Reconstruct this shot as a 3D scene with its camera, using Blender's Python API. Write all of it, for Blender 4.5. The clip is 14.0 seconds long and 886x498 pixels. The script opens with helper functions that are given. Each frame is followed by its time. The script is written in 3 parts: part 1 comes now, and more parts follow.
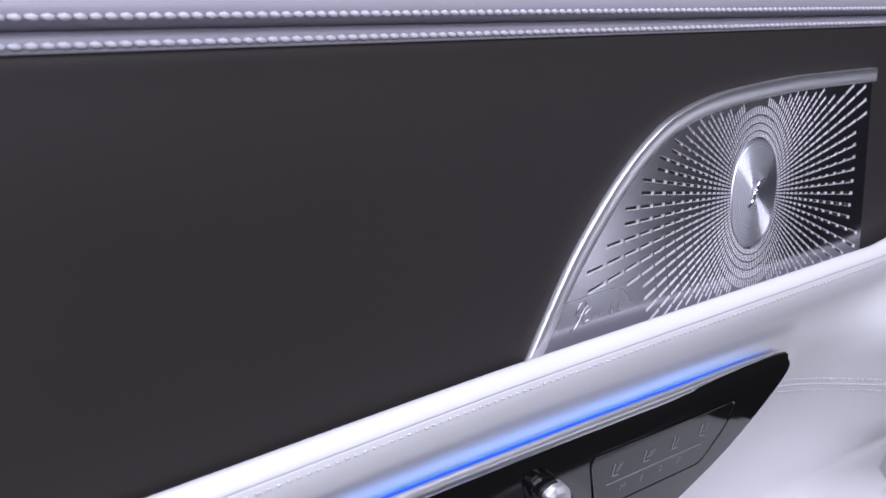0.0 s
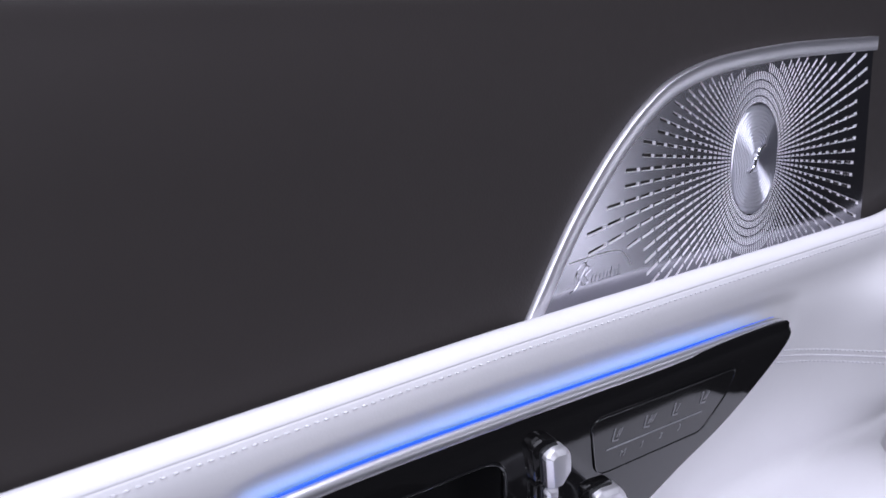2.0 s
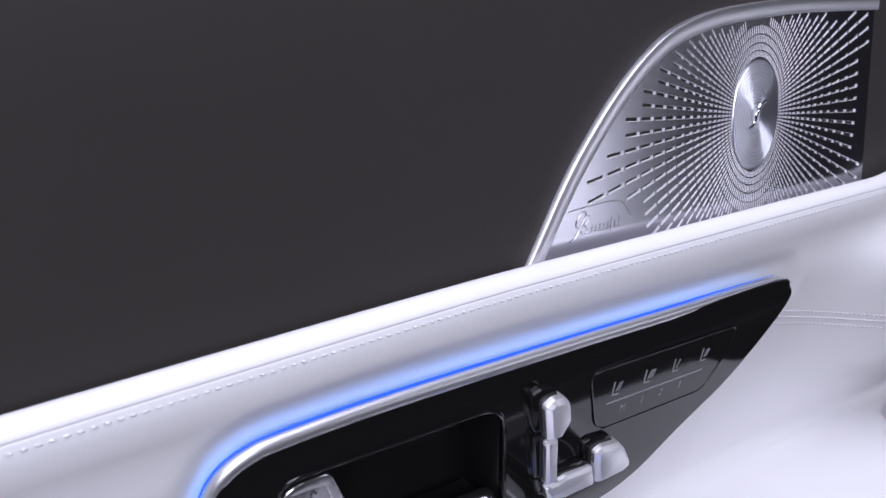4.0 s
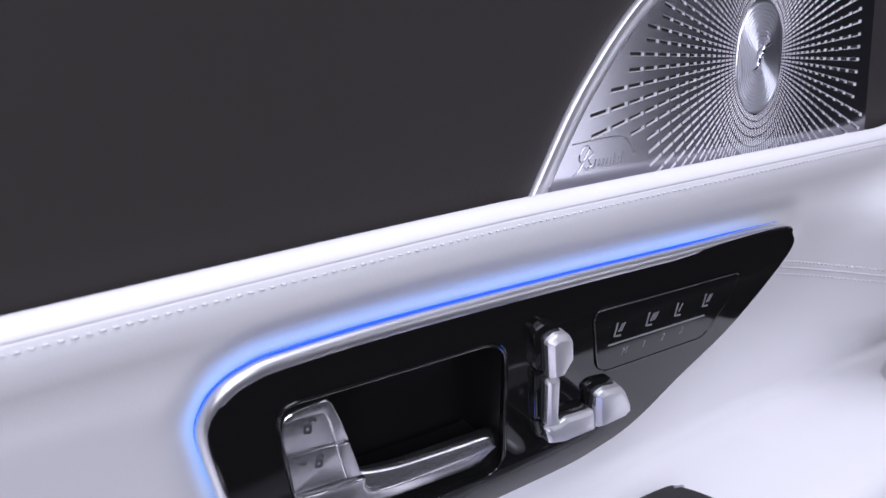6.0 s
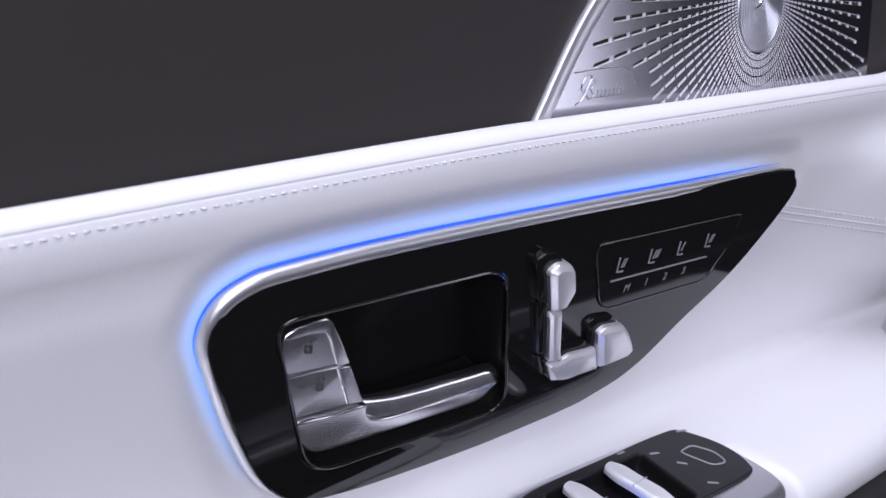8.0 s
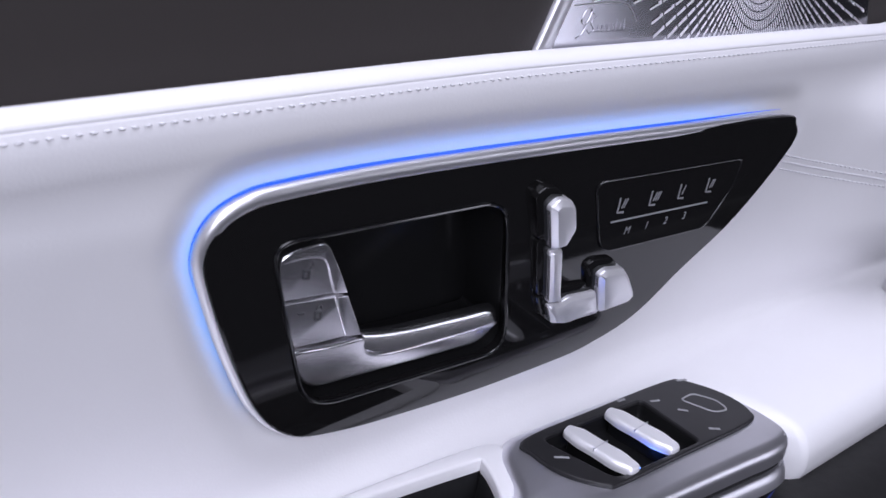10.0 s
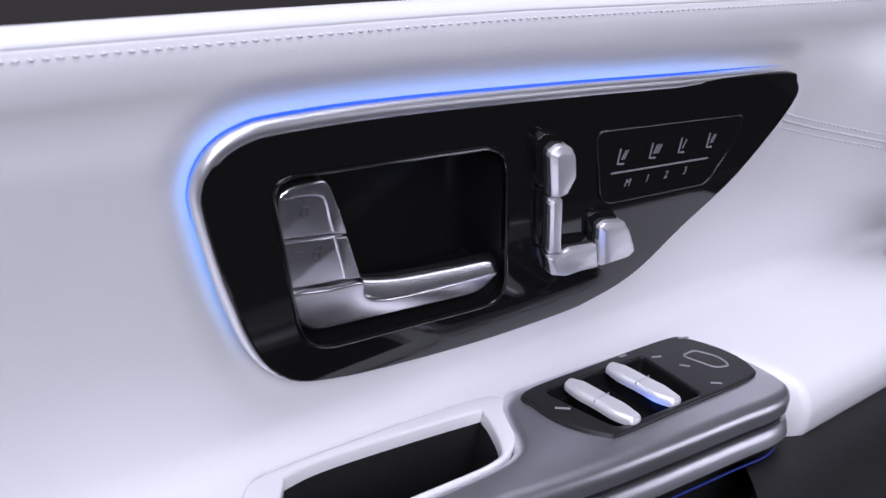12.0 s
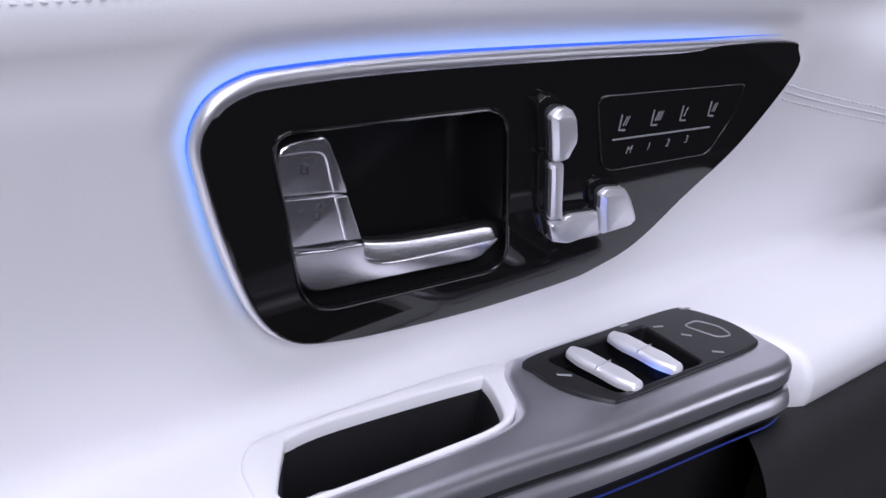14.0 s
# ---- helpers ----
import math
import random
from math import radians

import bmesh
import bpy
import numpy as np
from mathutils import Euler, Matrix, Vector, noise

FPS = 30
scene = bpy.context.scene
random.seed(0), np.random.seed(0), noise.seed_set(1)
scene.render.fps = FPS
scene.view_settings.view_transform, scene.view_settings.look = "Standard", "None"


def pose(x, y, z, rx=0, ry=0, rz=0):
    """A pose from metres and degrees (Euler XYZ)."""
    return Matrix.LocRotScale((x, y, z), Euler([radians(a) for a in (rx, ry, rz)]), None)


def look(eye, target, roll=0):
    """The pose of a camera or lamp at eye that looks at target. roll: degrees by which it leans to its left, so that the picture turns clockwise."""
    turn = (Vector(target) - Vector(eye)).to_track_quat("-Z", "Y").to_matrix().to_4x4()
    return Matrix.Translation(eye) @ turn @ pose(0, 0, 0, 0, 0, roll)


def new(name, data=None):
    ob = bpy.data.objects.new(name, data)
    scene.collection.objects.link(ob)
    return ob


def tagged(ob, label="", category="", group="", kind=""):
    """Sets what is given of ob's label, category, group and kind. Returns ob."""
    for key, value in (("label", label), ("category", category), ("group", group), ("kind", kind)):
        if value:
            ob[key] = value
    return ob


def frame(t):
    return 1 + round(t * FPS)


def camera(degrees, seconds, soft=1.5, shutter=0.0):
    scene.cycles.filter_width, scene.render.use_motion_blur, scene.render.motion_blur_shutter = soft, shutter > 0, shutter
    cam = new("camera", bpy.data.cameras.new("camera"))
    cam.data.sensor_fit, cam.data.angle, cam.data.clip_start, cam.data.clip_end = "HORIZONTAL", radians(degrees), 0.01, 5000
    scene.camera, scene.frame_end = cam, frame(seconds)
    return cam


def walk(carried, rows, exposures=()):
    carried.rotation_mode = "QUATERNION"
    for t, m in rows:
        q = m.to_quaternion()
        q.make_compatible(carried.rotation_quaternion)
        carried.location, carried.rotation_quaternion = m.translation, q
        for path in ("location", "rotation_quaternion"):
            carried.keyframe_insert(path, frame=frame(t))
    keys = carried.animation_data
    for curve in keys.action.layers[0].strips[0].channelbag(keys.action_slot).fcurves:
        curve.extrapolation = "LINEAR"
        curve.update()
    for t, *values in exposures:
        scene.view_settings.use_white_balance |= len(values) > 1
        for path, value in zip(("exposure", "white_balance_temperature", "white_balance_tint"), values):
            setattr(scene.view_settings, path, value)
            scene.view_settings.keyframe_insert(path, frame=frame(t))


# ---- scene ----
cam = camera(42.6, 14.0)
cam.data.dof.use_dof, cam.data.dof.focus_distance, cam.data.dof.aperture_fstop = True, 0.43, 28.0
PATH = [
    (0, (0.059, 0.082, 1.033), (1.42, 1.485, 0.609), -0.1),
    (0.5, (0.059, 0.081, 1.031), (1.418, 1.486, 0.607), -0.2),
    (1, (0.059, 0.081, 1.028), (1.418, 1.485, 0.6), -0.1),
    (1.5, (0.058, 0.082, 1.022), (1.421, 1.483, 0.597), -0.1),
    (2, (0.059, 0.082, 1.019), (1.42, 1.483, 0.591), -0.2),
    (2.5, (0.058, 0.083, 1.014), (1.423, 1.481, 0.585), -0.1),
    (3, (0.059, 0.082, 1.009), (1.422, 1.482, 0.582), -0.2),
    (5.5, (0.058, 0.085, 0.984), (1.428, 1.474, 0.542), 0.0),
    (6, (0.058, 0.087, 0.977), (1.432, 1.471, 0.535), 0.1),
    (6.5, (0.057, 0.087, 0.971), (1.432, 1.469, 0.525), 0.1),
    (7, (0.057, 0.087, 0.964), (1.434, 1.468, 0.519), 0.1),
    (7.5, (0.057, 0.087, 0.958), (1.434, 1.466, 0.51), 0.1),
    (8, (0.056, 0.088, 0.953), (1.435, 1.465, 0.503), 0.0),
    (10.5, (0.055, 0.09, 0.926), (1.441, 1.457, 0.469), -0.1),
    (11, (0.054, 0.089, 0.922), (1.438, 1.458, 0.465), -0.2),
    (11.5, (0.054, 0.088, 0.918), (1.438, 1.457, 0.457), -0.2),
    (12, (0.054, 0.086, 0.913), (1.433, 1.46, 0.455), -0.4),
    (12.5, (0.054, 0.086, 0.909), (1.433, 1.46, 0.45), -0.5),
    (13, (0.053, 0.086, 0.906), (1.431, 1.461, 0.446), -0.6),
    (13.5, (0.053, 0.085, 0.903), (1.43, 1.46, 0.442), -0.6),
    (14, (0.053, 0.086, 0.901), (1.432, 1.458, 0.439), -0.5),
]
walk(cam, [(t, look(eye, target, roll)) for t, eye, target, roll in PATH])

# ---- light: studio softboxes over the open car, an added low fill, and a dim room ----
world = bpy.data.worlds.new("studio")
scene.world = world
world.use_nodes = True
world.node_tree.nodes["Background"].inputs[0].default_value = (0.64, 0.62, 0.78, 1)
world.node_tree.nodes["Background"].inputs[1].default_value = 0.12


def softbox(name, eye, target, sx, sy, watts, color):
    data = bpy.data.lights.new(name, "AREA")
    data.shape, data.size, data.size_y, data.energy, data.color = "RECTANGLE", sx, sy, watts, color
    ob = new(name, data)
    ob.matrix_world = look(eye, target)
    return ob


COOL = (0.825, 0.835, 1.0)
softbox("softbox_overhead", (0.05, -0.1, 2.3), (0.2, 0.36, 0.85), 2.0, 1.0, 31, COOL)
softbox("softbox_window", (0.5, 1.0, 1.75), (0.4, 0.33, 0.85), 1.8, 0.5, 7, COOL)
softbox("softbox_front", (-0.65, -1.3, 1.5), (0.2, 0.35, 0.85), 1.4, 1.1, 36, COOL)
# unseen fill, added so the grille's left side has something bright to reflect
softbox("added_fill_ahead", (2.42, -1.55, 0.72), (0.4, 0.35, 0.92), 0.5, 0.9, 5.2, COOL)
scene.view_settings.exposure = 0.0


# ---- materials ----
def material(name, color, rough=0.5, metal=0.0, spec=0.5, grain=0.0, grain_size=900.0, var=0.06, var_size=30.0,
             coat=0.0, aniso=0.0, emission=None, strength=0.0):
    m = bpy.data.materials.new(name)
    m.use_nodes = True
    n, l = m.node_tree.nodes, m.node_tree.links
    b = n["Principled BSDF"]
    b.inputs["Roughness"].default_value = rough
    b.inputs["Metallic"].default_value = metal
    b.inputs["Specular IOR Level"].default_value = spec
    b.inputs["Coat Weight"].default_value = coat
    b.inputs["Coat Roughness"].default_value = 0.03
    geo = n.new("ShaderNodeNewGeometry")
    big = n.new("ShaderNodeTexNoise")
    big.inputs["Scale"].default_value = var_size
    big.inputs["Detail"].default_value = 5
    l.new(geo.outputs["Position"], big.inputs["Vector"])
    ramp = n.new("ShaderNodeMapRange")
    ramp.inputs["To Min"].default_value = 1 - var
    ramp.inputs["To Max"].default_value = 1 + var
    l.new(big.outputs[0], ramp.inputs["Value"])
    mix = n.new("ShaderNodeVectorMath")
    mix.operation = "SCALE"
    mix.inputs[0].default_value = color
    l.new(ramp.outputs[0], mix.inputs["Scale"])
    l.new(mix.outputs[0], b.inputs["Base Color"])
    rr = n.new("ShaderNodeMapRange")
    rr.inputs["To Min"].default_value = max(0.02, rough * (1 - 1.5 * var))
    rr.inputs["To Max"].default_value = min(1, rough * (1 + 1.5 * var))
    fine = n.new("ShaderNodeTexNoise")
    fine.inputs["Scale"].default_value = var_size * 6
    l.new(geo.outputs["Position"], fine.inputs["Vector"])
    l.new(fine.outputs[0], rr.inputs["Value"])
    l.new(rr.outputs[0], b.inputs["Roughness"])
    if grain:
        v = n.new("ShaderNodeTexVoronoi")
        v.feature = "SMOOTH_F1"
        v.inputs["Scale"].default_value = grain_size
        l.new(geo.outputs["Position"], v.inputs["Vector"])
        bump = n.new("ShaderNodeBump")
        bump.inputs["Strength"].default_value = grain
        bump.inputs["Distance"].default_value = 0.0002
        l.new(v.outputs["Distance"], bump.inputs["Height"])
        l.new(bump.outputs[0], b.inputs["Normal"])
    if aniso:
        b.inputs["Anisotropic"].default_value = aniso
        sub, cross = n.new("ShaderNodeVectorMath"), n.new("ShaderNodeVectorMath")
        sub.operation, cross.operation = "SUBTRACT", "CROSS_PRODUCT"
        sub.inputs[1].default_value = (0.508, 0.345, 0.9495)
        cross.inputs[1].default_value = (0, 1, 0)
        l.new(geo.outputs["Position"], sub.inputs[0])
        l.new(sub.outputs[0], cross.inputs[0])
        l.new(cross.outputs[0], b.inputs["Tangent"])
    if emission:
        b.inputs["Emission Color"].default_value = (*emission, 1)
        b.inputs["Emission Strength"].default_value = strength
    return m


WHITE = material("white_leather", (0.78, 0.77, 0.79), 0.42, grain=0.18, grain_size=1100, var=0.02)
DARK = material("charcoal_leather", (0.0278, 0.0240, 0.0230), 0.55, spec=0.27, grain=0.25, grain_size=1100, var=0.06)
PAD = material("grey_leather", (0.30, 0.285, 0.33), 0.45, grain=0.25, grain_size=1100, var=0.06)
THREAD = material("pale_thread", (0.55, 0.54, 0.60), 0.6, var=0.08, var_size=400)
THREAD_WHITE = material("white_thread", (0.66, 0.65, 0.68), 0.6, var=0.08, var_size=400)
SHINE = material("shiny_black_edge", (0.010, 0.010, 0.011), 0.12, spec=0.7, var=0.02)
GLOSS = material("gloss_black", (0.0085, 0.0082, 0.0085), 0.06, spec=0.25, var=0.02)
POCKET = material("pocket_leather", (0.012, 0.0115, 0.012), 0.6, spec=0.25, grain=0.25, grain_size=1100, var=0.08)
BLACK = material("matt_black", (0.012, 0.012, 0.013), 0.45, var=0.1)
CHROME = material("satin_chrome", (0.95, 0.94, 0.97), 0.25, metal=1.0, var=0.04, var_size=60)
BRIGHT = material("bright_chrome", (0.86, 0.85, 0.88), 0.10, metal=1.0, var=0.02)
SILVER = material("brushed_silver", (0.72, 0.71, 0.76), 0.33, metal=0.92, var=0.05, var_size=80)
GRILLE = material("grille_aluminium", (0.37, 0.365, 0.40), 0.18, metal=1.0, var=0.03, var_size=60, aniso=0.55)
# much paler than the sheet: light inside the slots is put into the colour
SLOT = material("lit_slot_wall", (0.88, 0.87, 0.91), 0.45, metal=0.2, var=0.02)
BEZEL = material("satin_edging", (0.90, 0.89, 0.92), 0.44, metal=1.0, var=0.03, var_size=60)
KNOB = material("satin_knob_plating", (0.90, 0.89, 0.92), 0.37, metal=0.7, var=0.03, var_size=60)
FRAME = material("frame_aluminium", (0.82, 0.81, 0.85), 0.40, metal=1.0, var=0.03, var_size=60)
DISC = material("turned_aluminium", (0.60, 0.60, 0.66), 0.28, metal=1.0, var=0.03, aniso=0.55)
BADGE = material("embossed_aluminium", (0.82, 0.81, 0.84), 0.18, metal=1.0, var=0.02)
TOGGLE = material("satin_silver_paint", (0.86, 0.85, 0.88), 0.36, metal=0.45, var=0.03)
RECESS = material("recess_black", (0.009, 0.009, 0.0094), 0.3, spec=0.08, var=0.05)
PLATE = material("switch_plate", (0.016, 0.0155, 0.017), 0.32, spec=0.3, var=0.05)
ICON = material("icon_print", (0.27, 0.27, 0.285), 0.5, var=0.02)
ENGRAVE = material("engraved_mark", (0.05, 0.05, 0.055), 0.5, var=0.02)
GLOW = material("blue_light_guide", (0.02, 0.05, 0.2), 0.3, emission=(0.012, 0.10, 0.85), strength=1.0)
GLOW_STRIP = material("bright_light_strip", (0.05, 0.1, 0.3), 0.3, emission=(0.05, 0.33, 1.0), strength=3.7)
# emission that stands in for a blue reflection in the toggle well
GLOW_WELL = material("well_reflection_glow", (0.02, 0.03, 0.1), 0.3, emission=(0.04, 0.16, 1.0), strength=9.0)
GLOW_DIM = material("dim_light_guide", (0.02, 0.03, 0.1), 0.3, emission=(0.03, 0.08, 1.0), strength=0.12)
CARPET = material("dark_carpet", (0.02, 0.02, 0.022), 0.9, var=0.2, var_size=200)
STUDIO = material("studio_wall", (0.10, 0.10, 0.11), 0.8, var=0.05, var_size=2)

# ---- frames of reference of the door: millimetres along, up and out of a face ----
TILT_PANEL, TILT_ARM = math.atan(0.4), math.atan(0.2)


def face(origin, v):
    u, v = Vector((1, 0, 0)), Vector(v).normalized()
    n = u.cross(v)
    m = Matrix((u, v, n)).transposed().to_4x4()
    return Matrix.Translation(origin) @ m @ Matrix.Scale(0.001, 4)


PANEL = face((0, 0.345, 0.85), (0, -math.sin(TILT_PANEL), math.cos(TILT_PANEL)))
SPEAKER = face((0, 0.345, 0.908), (0, 0, 1))
ARM = face((0, 0.34, 0.75), (0, math.cos(TILT_ARM), math.sin(TILT_ARM)))
WORLD = Matrix.Identity(4)


def finish(bm, name, mat, parent=None, label="", m=WORLD, smooth=40):
    bmesh.ops.transform(bm, matrix=m, verts=bm.verts)
    bmesh.ops.recalc_face_normals(bm, faces=bm.faces)
    for f in bm.faces:
        f.smooth = True
    for e in bm.edges:
        if len(e.link_faces) == 2 and e.calc_face_angle(0) > radians(smooth):
            e.smooth = False
    me = bpy.data.meshes.new(name)
    bm.to_mesh(me)
    bm.free()
    me.materials.append(mat)
    ob = new(name, me)
    ob.parent = parent
    if label:
        ob["label"] = label
    return ob


def thing(name, label, category, kind="", group=""):
    return tagged(new(name), label, category, group, kind)


def rounded(pts, r, seg=6):
    """A closed outline with rounded corners; r: one radius or one for each corner."""
    out, n = [], len(pts)
    for i, p in enumerate(pts):
        rad = r[i] if isinstance(r, (list, tuple)) else r
        p, a, b = Vector(p), Vector(pts[i - 1]), Vector(pts[(i + 1) % n])
        da, db = (a - p), (b - p)
        cut = min(rad, da.length * 0.49, db.length * 0.49)
        s, e = p + da.normalized() * cut, p + db.normalized() * cut
        if cut < 1e-6:
            out.append(p)
            continue
        for k in range(seg + 1):
            w = k / seg
            out.append(s * (1 - w) ** 2 + p * 2 * w * (1 - w) + e * w ** 2)
    return out


def spline(pts, per=6, closed=False):
    """A smooth line through points."""
    pts = [Vector(p) for p in pts]
    n, out = len(pts), []
    for i in range(n if closed else n - 1):
        p0 = pts[i - 1] if (closed or i) else pts[0] * 2 - pts[1]
        p1, p2 = pts[i], pts[(i + 1) % n]
        p3 = pts[(i + 2) % n] if (closed or i + 2 < n) else p2 * 2 - p1
        for k in range(per):
            t = k / per
            out.append(0.5 * (p1 * 2 + (p2 - p0) * t + (p0 * 2 - p1 * 5 + p2 * 4 - p3) * t * t + (p1 * 3 - p0 - p2 * 3 + p3) * t ** 3))
    if not closed:
        out.append(pts[-1])
    return out


def area(loop):
    return sum(loop[i - 1].x * p.y - p.x * loop[i - 1].y for i, p in enumerate(loop)) / 2


def grow(loop, d):
    """The outline moved outwards by d (inwards: minus)."""
    n, out, sgn = len(loop), [], 1 if area(loop) > 0 else -1
    for i, p in enumerate(loop):
        a, b = loop[i - 1], loop[(i + 1) % n]
        t = (b - a)
        t = t.normalized() if t.length > 1e-9 else Vector((1, 0))
        out.append(p + Vector((t.y, -t.x)) * d * sgn)
    return out


def inside(p, loop):
    hit = False
    for i, b in enumerate(loop):
        a = loop[i - 1]
        if (a.y > p[1]) != (b.y > p[1]) and p[0] < (b.x - a.x) * (p[1] - a.y) / (b.y - a.y) + a.x:
            hit = not hit
    return hit


def plate(outer, h0, h1, edge=0.6, holes=()):
    """A plate with that outline between two heights, its upper rim rounded, with holes through it."""
    bm = bmesh.new()
    rims = []
    for k, loop in enumerate([outer, *holes]):
        s = -1 if k == 0 else 1
        rings = [(0, h0), (0, h1 - edge), (0.3 * edge, h1 - 0.3 * edge), (edge, h1)]
        vs = []
        for d, h in rings:
            pts = grow(loop, s * d) if d else loop
            vs.append([bm.verts.new((p.x, p.y, h)) for p in pts])
        for r0, r1 in zip(vs, vs[1:]):
            for i in range(len(r0)):
                bm.faces.new((r0[i - 1], r0[i], r1[i], r1[i - 1]))
        rims.append(vs[-1])
    edges = [bm.edges.get((r[i - 1], r[i])) for r in rims for i in range(len(r))]
    bmesh.ops.triangle_fill(bm, use_beauty=True, use_dissolve=False, edges=edges)
    return bm


def cushion(outer, h0, h1, side, steps=5, lean=0.0, hole=None):
    """A pillowed solid: an outline that rounds over to its top through several rings."""
    bm = bmesh.new()
    vs = [[bm.verts.new((p.x, p.y, h0)) for p in outer]]
    for k in range(steps + 1):
        a = k / steps * math.pi / 2
        pts = grow(outer, -side * (1 - math.cos(a)))
        vs.append([bm.verts.new((p.x, p.y, h1 - side * (1 - math.sin(a)))) for p in pts])
    for r0, r1 in zip(vs, vs[1:]):
        for i in range(len(r0)):
            bm.faces.new((r0[i - 1], r0[i], r1[i], r1[i - 1]))
    edges = [bm.edges.get((vs[-1][i - 1], vs[-1][i])) for i in range(len(vs[-1]))]
    if hole:
        top, low = ([bm.verts.new((p.x, p.y, h)) for p in hole] for h in (h1, h0))
        for i in range(len(hole)):
            bm.faces.new((top[i - 1], top[i], low[i], low[i - 1]))
        edges += [bm.edges.get((top[i - 1], top[i])) for i in range(len(hole))]
    bmesh.ops.triangle_fill(bm, use_beauty=True, edges=edges)
    mid = sum(p.y for p in outer) / len(outer)
    for v in bm.verts:
        v.co.z -= lean * (v.co.y - mid) if v.co.z > h0 + 1e-4 else 0
    return bm


def sweep(path, profile, closed=False, taper=(0, 0)):
    """Sweep a profile (across, height) along a plane path (u, v); across points to the path's left."""
    bm, rows, n = bmesh.new(), [], len(path)
    for i, p in enumerate(path):
        a = path[i - 1] if (closed or i) else p
        b = path[(i + 1) % n] if (closed or i + 1 < n) else p
        t = (b - a).normalized()
        nn = Vector((-t.y, t.x))
        k = min(1, (i + 0.15) / taper[0] if taper[0] else 1, (n - i - 0.85) / taper[1] if taper[1] else 1)
        low = min(q[1] for q in profile)
        rows.append([bm.verts.new((*(p + nn * q[0] * k), low + (q[1] - low) * (0.3 + 0.7 * k))) for q in profile])
    for i in range(n if closed else n - 1):
        r0, r1 = rows[i], rows[(i + 1) % n]
        for k in range(len(profile)):
            bm.faces.new((r0[k - 1], r0[k], r1[k], r1[k - 1]))
    if not closed:
        bm.faces.new(rows[0])
        bm.faces.new(rows[-1])
    return bm


def tube_profile(r, h, n=8):
    return [(r * math.cos(2 * math.pi * k / n), h + r * math.sin(2 * math.pi * k / n)) for k in range(n)]


def bar(a, b, w, h0, h1):
    """A thin straight bar from a to b."""
    a, b = Vector(a), Vector(b)
    t = (b - a).normalized()
    s = Vector((-t.y, t.x)) * w / 2
    return plate([a - s, b - s, b + s, a + s], h0, h1, edge=min(w, h1 - h0) * 0.2)


def loft(profile, xs, shift=None):
    """A sheet that follows a (y, z) profile along x."""
    bm, rows = bmesh.new(), []
    for x in xs:
        row = []
        for p in profile:
            co = Vector((x, p[0], p[1]))
            row.append(bm.verts.new(shift(co) if shift else co))
        rows.append(row)
    for r0, r1 in zip(rows, rows[1:]):
        for k in range(len(profile) - 1):
            bm.faces.new((r0[k], r0[k + 1], r1[k + 1], r1[k]))
    return bm


def stitch_mesh(length, r, mat):
    bm = bmesh.new()
    bmesh.ops.create_icosphere(bm, subdivisions=1, radius=1)
    for v in bm.verts:
        v.co = Vector((v.co.x * length / 2, v.co.y * r, v.co.z * r))
    for f in bm.faces:
        f.smooth = True
    me = bpy.data.meshes.new("stitch")
    bm.to_mesh(me)
    bm.free()
    me.materials.append(mat)
    return me


def stitches(points, length, r, mat, parent, skew=8):
    me = stitch_mesh(length, r, mat)
    for i, (a, b) in enumerate(zip(points, points[1:])):
        ob = new("stitch", me)
        ob.parent = parent
        d = (b - a).normalized()
        q = d.to_track_quat("X", "Z")
        ob.matrix_basis = Matrix.LocRotScale((a + b) / 2, q @ Euler((0, radians(skew), 0)).to_quaternion(), None)


def steps(a, b, d):
    n = max(1, round((b - a) / d))
    return [a + (b - a) * i / n for i in range(n + 1)]


# ---- outlines on the control panel, in millimetres ----
PANEL_OUT = spline([(520, 24.5), (534.5, 20), (538.5, 8), (511, -25), (480, -47), (455, -67), (434, -75), (414, -78.5), (363, -79.5),
                    (317, -77), (290, -74), (268, -68), (251, -53), (235, -27), (222, 0), (219, 11), (222, 20), (230, 25), (242, 27),
                    (284, 28.3), (363, 27.6), (434, 26.2)], 5, True)
POCKET_OUT = rounded([(240.5, 11), (341, 10), (368, -60), (269, -57)], [10, 13, 14, 16], 8)
GRIP_OUT = spline([(249, 26.5), (256, 31), (290, 32), (346, 28.5), (357, 24), (347, 2), (336, -6), (318, -8.5), (290, -7.5), (250, -5),
                   (240, -1), (241, 8)], 6, True)

TRIM_EDGE = [(486, -16), (483, -33), (476, -40), (462, -42), (437, -40), (365, -34.5), (313, -28), (270, -24.5), (190, -19)]
TRIM_OUT = spline([(250, -6), (290, -8.2), (318, -8.8), (335, -6.6), (344, 0), (350.5, 10), (356.5, 18.5), (364.5, 24), (376, 26.3), (437, 24), (470, 20), (484, 8)] + TRIM_EDGE + [(190, -6)], 6, True)

